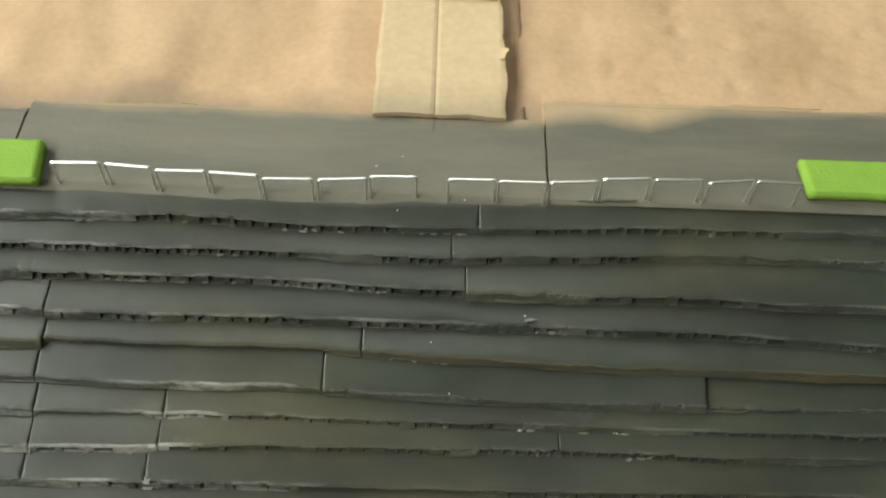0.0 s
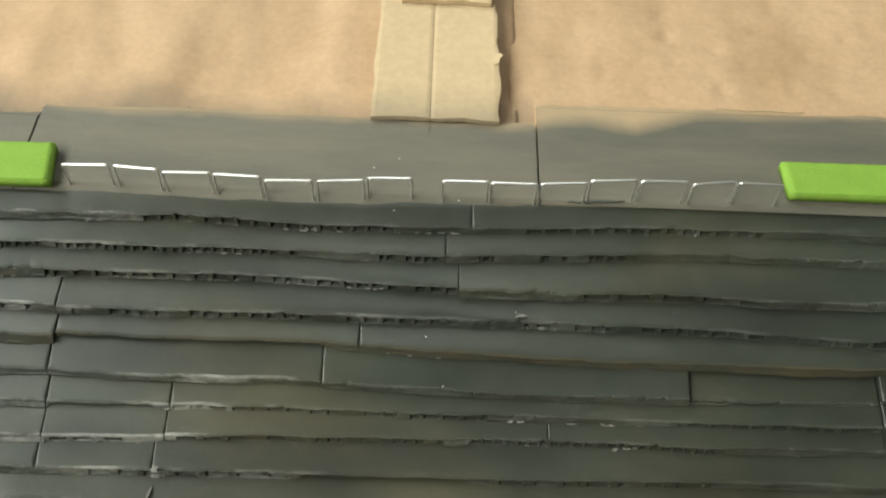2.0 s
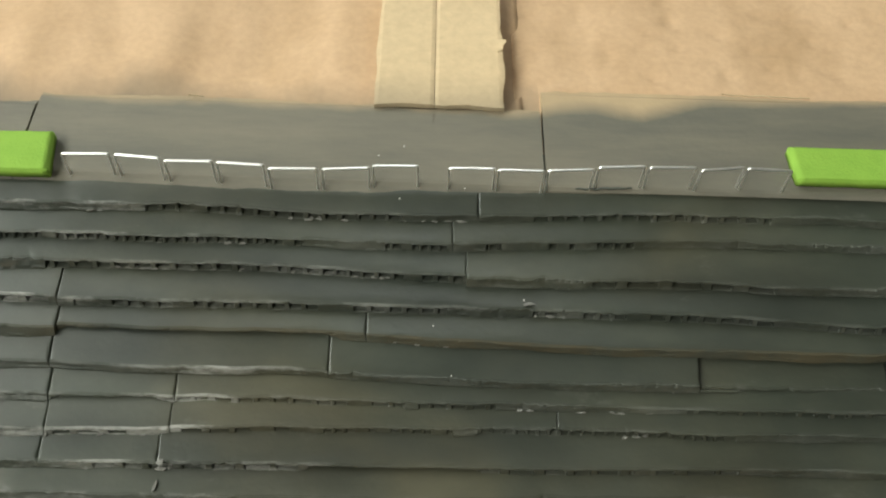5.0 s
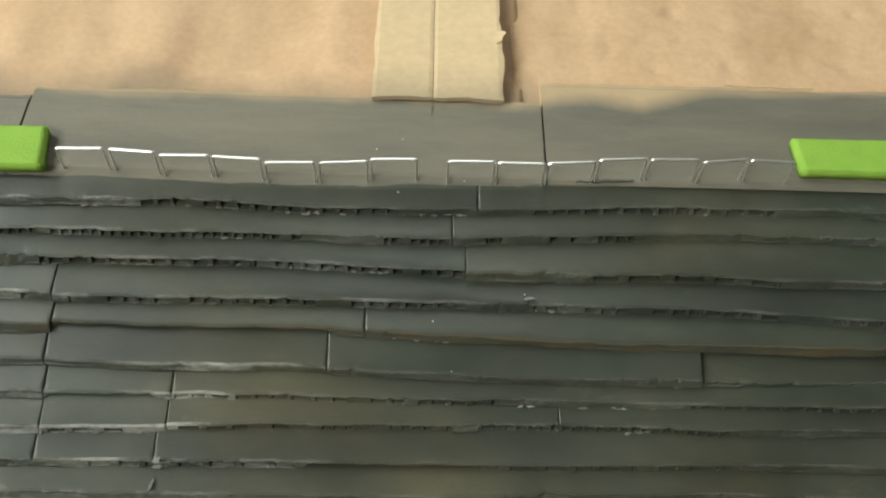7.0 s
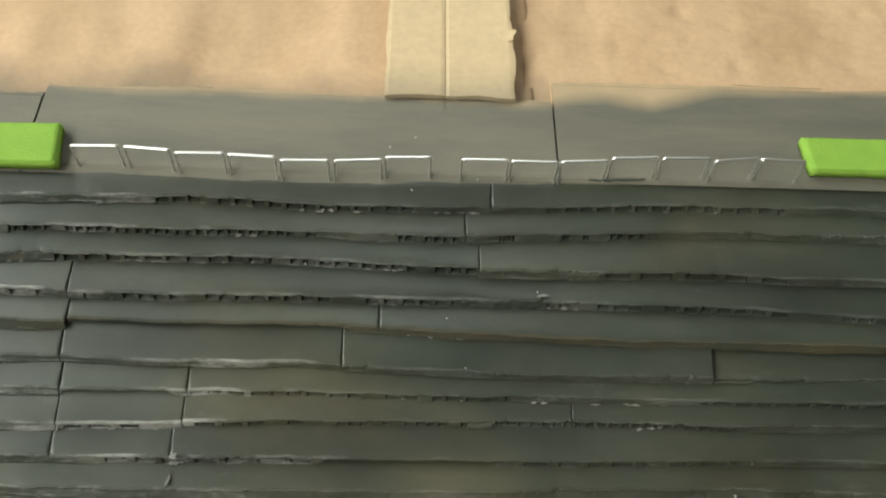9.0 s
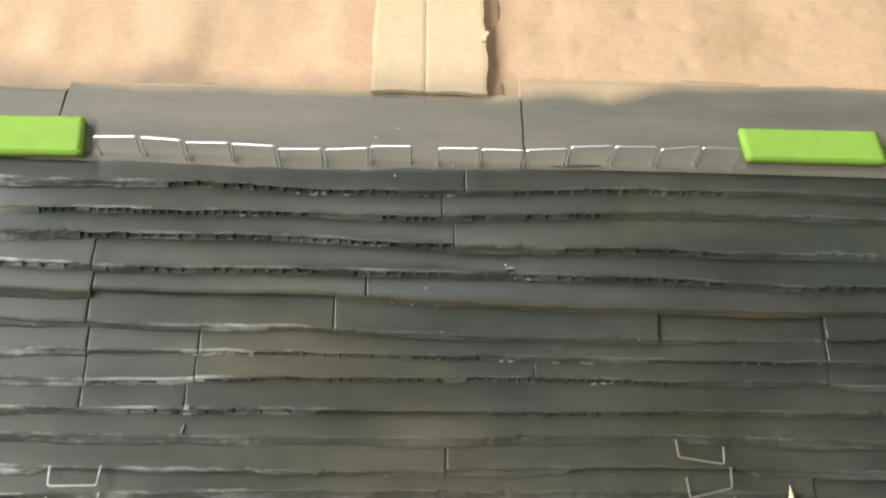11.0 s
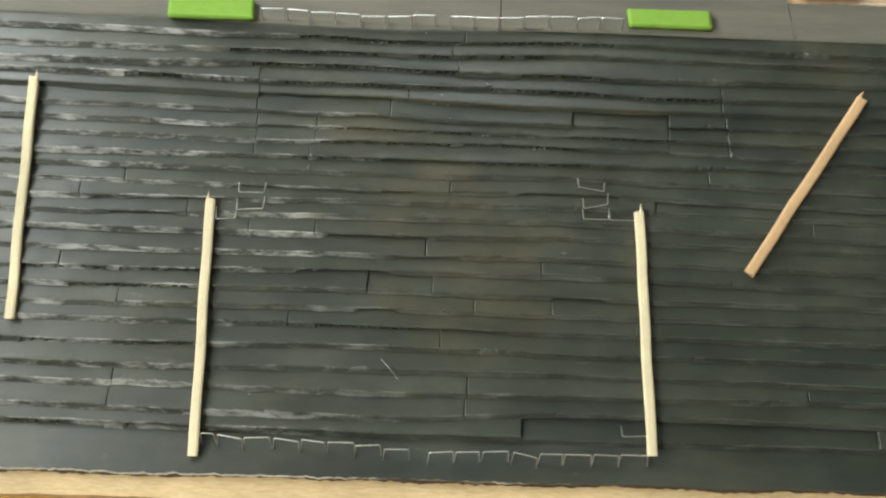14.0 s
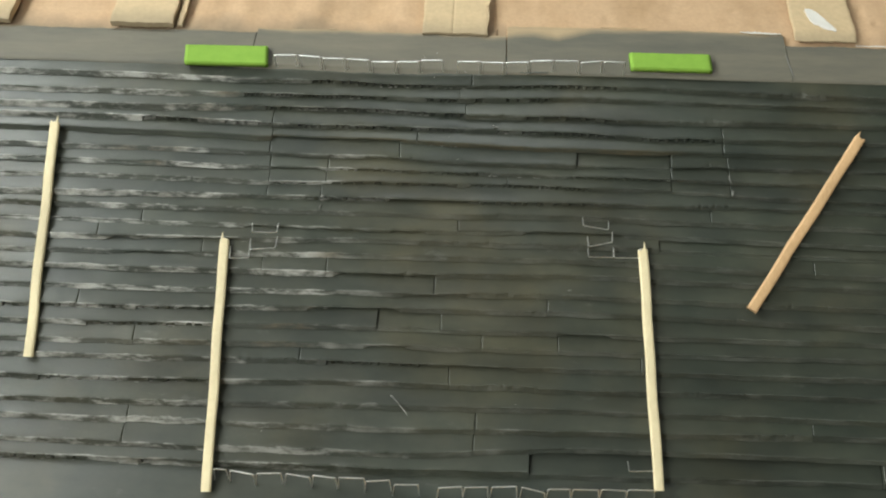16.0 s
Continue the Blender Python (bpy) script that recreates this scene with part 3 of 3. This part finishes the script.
def build_tab():
    """A torn corner of liner that sticks out from the side of the flap, curled up."""
    bm = bmesh.new()
    outline = [(0.0108, 0.2172), (0.0121, 0.2178), (0.0124, 0.2194), (0.0131, 0.2203), (0.0128, 0.2211), (0.0120, 0.2214), (0.0109, 0.2212)]
    face = bm.faces.new([bm.verts.new((x, y, TOP + 0.0021 + 0.35 * max(0.0, x - 0.0118))) for x, y in outline])
    out = bmesh.ops.extrude_face_region(bm, geom=[face])
    for v in out["geom"]:
        if isinstance(v, bmesh.types.BMVert):
            v.co.z += 0.00025
    bmesh.ops.recalc_face_normals(bm, faces=bm.faces)
    part("torn_tab", bm, CARD, middle_flap, "torn curled tab of liner")


build_tab()


# ---- green foam blocks ----
def build_foam(corners, label):
    bm = bmesh.new()
    low = [bm.verts.new((x, y, TOP + 0.0002)) for x, y in corners]
    high = [bm.verts.new((x, y, TOP + 0.0028)) for x, y in corners]
    bm.faces.new(low[::-1])
    bm.faces.new(high)
    for i in range(4):
        bm.faces.new((low[i], low[(i + 1) % 4], high[(i + 1) % 4], high[i]))
    bmesh.ops.bevel(bm, geom=bm.edges[:], offset=0.00025, segments=2, affect="EDGES")
    bmesh.ops.subdivide_edges(bm, edges=[e for e in bm.edges if e.calc_length() > 0.004], cuts=24, use_grid_fill=True)
    for v in bm.verts:
        v.co += 0.00012 * Vector(noise.noise_vector(v.co * 350))
    me = bpy.data.meshes.new("foam_block")
    bm.to_mesh(me)
    bm.free()
    me.materials.append(FOAM)
    me.polygons.foreach_set("use_smooth", [True] * len(me.polygons))
    tagged(new("foam_block", me), label, "foam block", "green foam blocks")


build_foam([(-0.1225, 0.1752), (-0.0852, 0.1756), (-0.0867, 0.1867), (-0.1240, 0.1861)], "flat lime green foam block at the end of a wire fence")
build_foam([(0.0757, 0.1798), (0.1112, 0.1799), (0.1111, 0.1895), (0.0753, 0.1893)], "flat lime green foam block with a slanted end")


# ---- wooden sticks ----
def build_stick(foot, head, width, thick, mat, label, seed):
    a, b = Vector(foot), Vector(head)
    d = (b - a).normalized()
    side = d.cross(Vector((0, -math.sin(radians(22)), math.cos(radians(22))))).normalized()
    up = side.cross(d).normalized()
    verts, faces = [], []
    n, m = 60, 16
    for i in range(n + 1):
        s = i / n
        p = a + (b - a) * s + side * (0.0006 * noise.noise((s * 4, seed, 0)))
        w = width * (1 + 0.05 * noise.noise((s * 6, seed, 3)))
        for j in range(m):
            t = 2 * math.pi * (j + 0.5) / m
            cx, cy = math.cos(t), math.sin(t)
            q = max(abs(cx), abs(cy)) ** 0.75
            off = side * (cx / q * w / 2) + up * (cy / q * thick / 2 + thick / 2)
            along = 0.0
            if i == n:
                along = 0.0014 * noise.noise((j * 1.9, seed, 7)) + 0.0011 * max(0, noise.noise((j * 0.6, seed, 2)))
            if i == 0:
                along = 0.0003 * noise.noise((j * 1.1, seed, 5))
            verts.append(p + off + d * along)
    for i in range(n):
        for j in range(m):
            faces.append((i * m + j, i * m + (j + 1) % m, (i + 1) * m + (j + 1) % m, (i + 1) * m + j))
    faces += [tuple(range(m))[::-1], tuple(n * m + j for j in range(m))]
    stick = tagged(new("wooden_stick", mesh_of("wooden_stick", verts, faces, mat)), label, "wooden stick", "sticks on the slope")
    # splinter left by the break
    bm = bmesh.new()
    bmesh.ops.create_cone(bm, segments=5, radius1=width * 0.22, radius2=0.0001, depth=0.0042, cap_ends=True,
                          matrix=Matrix.Translation(b + side * width * (0.22 if seed % 2 else -0.28) + up * thick * 0.5 + d * 0.0014) @ d.to_track_quat("Z", "Y").to_matrix().to_4x4())
    part("splinter", bm, mat, stick)


build_stick((-0.1753, 0.0527, 0.0256), (-0.1776, 0.1482, 0.0642), 0.0041, 0.0022, PALE_WOOD, "pale snapped wooden stick lying down the painted steps", 1)
build_stick((-0.0946, 0.0049, 0.0078), (-0.0970, 0.1019, 0.0456), 0.0041, 0.0022, PALE_WOOD, "pale snapped wooden stick lying beside bent staples", 2)
build_stick((0.0871, 0.0134, 0.0098), (0.0806, 0.1041, 0.0465), 0.0041, 0.0022, PALE_WOOD, "pale snapped wooden stick ending at the lower wire fence", 3)
build_stick((0.1254, 0.0822, 0.0376), (0.1730, 0.1527, 0.0661), 0.0044, 0.0026, TAN_WOOD, "tan rounded wooden stick lying aslant on the steps", 4)


# ---- steel staples ----
def build_staple(p, q, leg_a, leg_b, label, group, wire=0.00037):
    """A flat-wire staple: crown from p to q, legs from its ends by the vectors leg_a and leg_b."""
    p, q = Vector(p), Vector(q)
    pts = [p + Vector(leg_a), p, q, q + Vector(leg_b)]
    path = [pts[0]]
    for c, before, after in ((pts[1], pts[0], pts[2]), (pts[2], pts[1], pts[3])):
        u, w = (before - c).normalized(), (after - c).normalized()
        for s in (0.0, 0.25, 0.5, 0.75, 1.0):
            r = 0.0006
            path.append(c + u * r * (1 - s) ** 2 + w * r * s ** 2)
    path.append(pts[3])
    out = (q - p).cross(Vector(leg_a)).normalized()
    verts, faces = [], []
    for i, c in enumerate(path):
        d = (path[min(i + 1, len(path) - 1)] - path[max(i - 1, 0)]).normalized()
        inn = d.cross(out).normalized()
        for j in range(8):
            t = math.pi / 4 * (j + 0.5)
            verts.append(c + inn * math.cos(t) * wire * 0.6 + out * math.sin(t) * wire * 0.85)
    for i in range(len(path) - 1):
        for j in range(8):
            faces.append((i * 8 + j, (i + 1) * 8 + j, (i + 1) * 8 + (j + 1) % 8, i * 8 + (j + 1) % 8))
    faces += [tuple(range(8)), tuple((len(path) - 1) * 8 + j for j in range(8))[::-1]]
    tagged(new("staple", mesh_of("staple", verts, faces, STEEL)), label, "staple", group)


# upper fence: from x, from y, to x, to y, height of the crown
UPPER = [
    (-0.0818, 0.1774, -0.0721, 0.1777, 0.0816), (-0.0708, 0.1775, -0.0614, 0.1769, 0.0817), (-0.0604, 0.1766, -0.0504, 0.1768, 0.0813),
    (-0.0495, 0.1766, -0.0396, 0.1762, 0.0813), (-0.0386, 0.1757, -0.0285, 0.176, 0.0809), (-0.0273, 0.1759, -0.0174, 0.1766, 0.081),
    (-0.0167, 0.1769, -0.0071, 0.1772, 0.0814), (-0.0006, 0.1769, 0.0092, 0.1771, 0.0814), (0.0099, 0.1769, 0.0197, 0.1769, 0.0814),
    (0.0204, 0.177, 0.0303, 0.1777, 0.0815), (0.0312, 0.178, 0.0412, 0.1787, 0.0819), (0.042, 0.1784, 0.0521, 0.1787, 0.082),
    (0.0531, 0.1781, 0.0627, 0.1793, 0.0819), (0.0631, 0.1788, 0.0726, 0.1785, 0.0822)]
for i, (x0, y0, x1, y1, z) in enumerate(UPPER):
    j = 0.0006 * n1(i, 3, 1.7)
    build_staple((x0, y0, z), (x1, y1, z), (0.5 * j + 0.0001, 0.0, TOP - 0.001 - z), (0.5 * j - 0.0001, 0.0, TOP - 0.001 - z),
                 "bright steel staple standing as a fence on the grey panel", "upper staple fence")
# lower fence, leaning back a little
LOWER = [
    (-0.0922, 0.0128, -0.0872, 0.0127),     (-0.0855, 0.0125, -0.0757, 0.0112), (-0.0746, 0.0117, -0.0647, 0.0124), (-0.0627, 0.0122, -0.0528, 0.0111), (-0.0518, 0.0121, -0.0424, 0.0113),
    (-0.0412, 0.0116, -0.031, 0.0118), (-0.0302, 0.0106, -0.0206, 0.0115), (-0.0186, 0.0098, -0.009, 0.0102), (-0.0009, 0.0093, 0.0084, 0.0102),
    (0.0096, 0.01, 0.0187, 0.0106), (0.0204, 0.0107, 0.0302, 0.0114), (0.0323, 0.0112, 0.0414, 0.0094), (0.0428, 0.0109, 0.0516, 0.0113),
    (0.0526, 0.0113, 0.0628, 0.0115), (0.064, 0.0118, 0.0737, 0.0117), (0.0745, 0.0122, 0.0849, 0.0124)]
for i, (x0, y0, x1, y1) in enumerate(LOWER):
    j = 0.0007 * n1(i, 5, 1.3)
    build_staple((x0, y0, 0.0125), (x1, y1, 0.0125), (j - 0.0006, -0.0030, -0.0056), (j + 0.0005, -0.0028, -0.0056),
                 "bright steel staple standing as a fence on the dark base", "lower staple fence")
# staples pushed flat into the steps
FLAT = [
    ((-0.0855, 0.1047, 0.0487), (-0.0749, 0.1050, 0.0487), 0.0042), ((-0.0857, 0.0978, 0.0459), (-0.0749, 0.0988, 0.0461), 0.0050),
    ((-0.0940, 0.0938, 0.0443), (-0.0861, 0.0945, 0.0443), 0.0055), ((0.0556, 0.1124, 0.0516), (0.0660, 0.1110, 0.0512), 0.0038),
    ((0.0579, 0.1040, 0.0482), (0.0677, 0.1062, 0.0490), 0.0046), ((0.0579, 0.0998, 0.0467), (0.0682, 0.1001, 0.0467), 0.0044),
    ((0.0687, 0.0999, 0.0467), (0.0794, 0.1002, 0.0467), 0.0042), ((0.0751, 0.0193, 0.0139), (0.0850, 0.0198, 0.0141), 0.0040)]
for i, (p, q, leg) in enumerate(FLAT):
    d = 0.0004 * n1(i, 2, 2.9)
    build_staple(p, q, (d - 0.0004, leg, 0.0008), (d + 0.0002, leg, 0.0008), "bright steel staple pushed flat into the painted steps", "staples in the steps")


# ---- a loose wire end and crumbs ----
def build_wire(p, q):
    cu = bpy.data.curves.new("wire_end", "CURVE")
    cu.dimensions, cu.bevel_depth, cu.bevel_resolution = "3D", 0.00016, 2
    sp = cu.splines.new("POLY")
    sp.points.add(6)
    for i in range(7):
        s = i / 6
        sp.points[i].co = (*(Vector(p).lerp(Vector(q), s) + Vector((0.0004 * math.sin(math.pi * s), 0, 0))), 1)
    cu.materials.append(HAIR)
    tagged(new("wire_end", cu), "thin grey wire end lying on the dark steps", "wire")


build_wire((-0.0224, 0.0441, 0.0222), (-0.0152, 0.0364, 0.0208))

CRUMBS = [(-0.0110, 0.1742), (-0.0160, 0.1850), (-0.0105, 0.1880), (0.0010, 0.1390), (-0.0030, 0.1490), (0.0030, 0.1765), (0.0160, 0.1545), (0.0290, 0.0430), (-0.0750, 0.0290)]


def tread_height(x, y):
    if y >= front(0, x):
        return TOP
    for k in range(1, len(STEPS)):
        if y >= front(k, x):
            return STEPS[k][0] + sag(k, front(k - 1, x) - front(k, x), y - front(k, x))
    return BASE_TOP


for i, (x, y) in enumerate(CRUMBS):
    bm = bmesh.new()
    r = 0.00013 + 0.00008 * random.random()
    bmesh.ops.create_icosphere(bm, subdivisions=1, radius=r)
    for v in bm.verts:
        v.co += Vector(noise.noise_vector(v.co * 9000 + Vector((i, 0, 0)))) * r * 0.5
    me = bpy.data.meshes.new("crumb")
    bm.to_mesh(me)
    bm.free()
    me.materials.append(WHITE)
    ob = tagged(new("crumb", me), "tiny white crumb on the dark paint", "crumb", "crumbs")
    ob.location = (x, y, tread_height(x, y) + r * 0.6)


# ---- torn flakes and a glue line on the model ----
def build_flake(x, y, w, d, angle, name="torn_flake", label="pale torn paper flake"):
    z = tread_height(x, y)
    bm = bmesh.new()
    ring = []
    for i in range(18):
        a = 2 * math.pi * i / 18
        r = 1 + 0.8 * noise.noise((math.cos(a) * 2.4 + x * 900, math.sin(a) * 1.8, y * 900))
        ring.append(bm.verts.new((w * r * math.cos(a), d * r * math.sin(a), 0.00012 + 0.00025 * abs(noise.noise((i * 0.9, x * 500, 0))))))
    face = bm.faces.new(ring)
    out = bmesh.ops.extrude_face_region(bm, geom=[face])
    for v in out["geom"]:
        if isinstance(v, bmesh.types.BMVert):
            v.co.z += 0.00022
    bmesh.ops.recalc_face_normals(bm, faces=bm.faces)
    bm.transform(pose(x, y, z, 0, 0, angle))
    part(name, bm, SCUFF, model, label)


for x, y, w, d, angle in ((-0.0568, 0.1215, 0.0007, 0.0008, 20), (-0.0575, 0.1175, 0.0003, 0.0012, -15), (0.1180, 0.1350, 0.0003, 0.0022, 10),
                          (0.1192, 0.1290, 0.0003, 0.0016, -12), (0.0170, 0.1535, 0.0012, 0.0004, 5), (0.0505, 0.0880, 0.0009, 0.0003, 0)):
    build_flake(x, y, w, d, angle)
def build_rim_scrap(x0, x1, y0, y1, wide, mat, name, label, lift=0.0004):
    """A thin torn sliver lying along a line on the flat top, ragged on both sides."""
    n = 24
    bm = bmesh.new()
    sides = []
    for s in (-1, 1):
        row = []
        for i in range(n + 1):
            u = i / n
            w = wide * (0.25 + 0.75 * math.sin(math.pi * u)) * (0.7 + 0.6 * n1(x0 + u, 60 + s, 31))
            row.append((x0 + (x1 - x0) * u, y0 + (y1 - y0) * u + s * w + 0.0003 * n1(x0 + u, 66, 9)))
        sides.append(row)
    for z in (0.0, 0.0003):
        rows = [[bm.verts.new((x, y, TOP + lift + z)) for x, y in side] for side in sides]
        for i in range(n):
            bm.faces.new((rows[0][i], rows[0][i + 1], rows[1][i + 1], rows[1][i]))
    bm.verts.ensure_lookup_table()
    m = n + 1
    for r in (0, m):
        for i in range(n):
            bm.faces.new((bm.verts[r + i], bm.verts[r + i + 1], bm.verts[2 * m + r + i + 1], bm.verts[2 * m + r + i]))
    bmesh.ops.recalc_face_normals(bm, faces=bm.faces)
    part(name, bm, mat, model, label)


build_rim_scrap(0.127, 0.1450, 0.2062, 0.2056, 0.0007, WHITE, "torn_rim", "pale torn edge of a cardboard panel", 0.0008)
build_rim_scrap(0.1776, 0.2050, 0.1996, 0.1998, 0.0004, WHITE, "torn_rim", "pale torn edge of a cardboard panel", 0.0006)
build_rim_scrap(0.0640, 0.0850, 0.2070, 0.2068, 0.0002, CARD, "torn_rim", "pale torn edge of a cardboard panel", 0.0005)
build_rim_scrap(-0.0605, -0.0570, 0.2012, 0.2010, 0.00015, CARD, "torn_rim", "white torn fibre on the brown paper", 0.0003)
build_rim_scrap(-0.0042, -0.0040, 0.1958, 0.1996, 0.0002, DARK_BROWN, "crease", "short dark crease in the grey panel", -0.0001)
build_rim_scrap(0.0270, 0.0395, 0.1772, 0.1780, 0.0004, PAINT, "torn_gap", "dark torn gap at the front of a panel", 0.00002)
# little torn scraps of liner hanging under the lips: row, from, to, how many
SCRAPS = [(1, -0.090, -0.068, 5), (1, -0.040, -0.022, 6), (1, -0.016, 0.006, 5), (2, -0.052, -0.044, 2), (3, -0.072, -0.026, 12), (3, -0.02, 0.004, 4), (4, 0.016, 0.022, 2), (5, -0.012, 0.012, 4),
          (6, -0.095, -0.082, 2), (7, -0.064, -0.056, 2), (7, 0.014, 0.045, 7), (8, -0.072, -0.058, 4), (8, 0.036, 0.046, 3), (9, -0.062, -0.055, 2), (10, -0.15, -0.09, 5), (14, -0.16, -0.10, 8),
          (15, -0.17, -0.12, 7), (16, -0.17, -0.1, 9), (17, -0.17, -0.11, 6), (18, -0.19, -0.14, 5), (20, -0.21, -0.12, 12), (21, -0.2, -0.13, 8), (24, -0.2, -0.14, 5), (16, -0.09, -0.03, 5), (20, -0.03, 0.02, 4)]
for k, a, b, count in SCRAPS:
    for i in range(count):
        x = random.uniform(a, b)
        build_flake(x, front(k, x) - random.uniform(0.0, 0.0005), random.uniform(0.0003, 0.001), random.uniform(0.0002, 0.00045), random.uniform(-25, 25))
build_flake(0.1462, 0.1868, 0.00025, 0.0075, 6, "glue_line", "pale dried glue line along a joint")
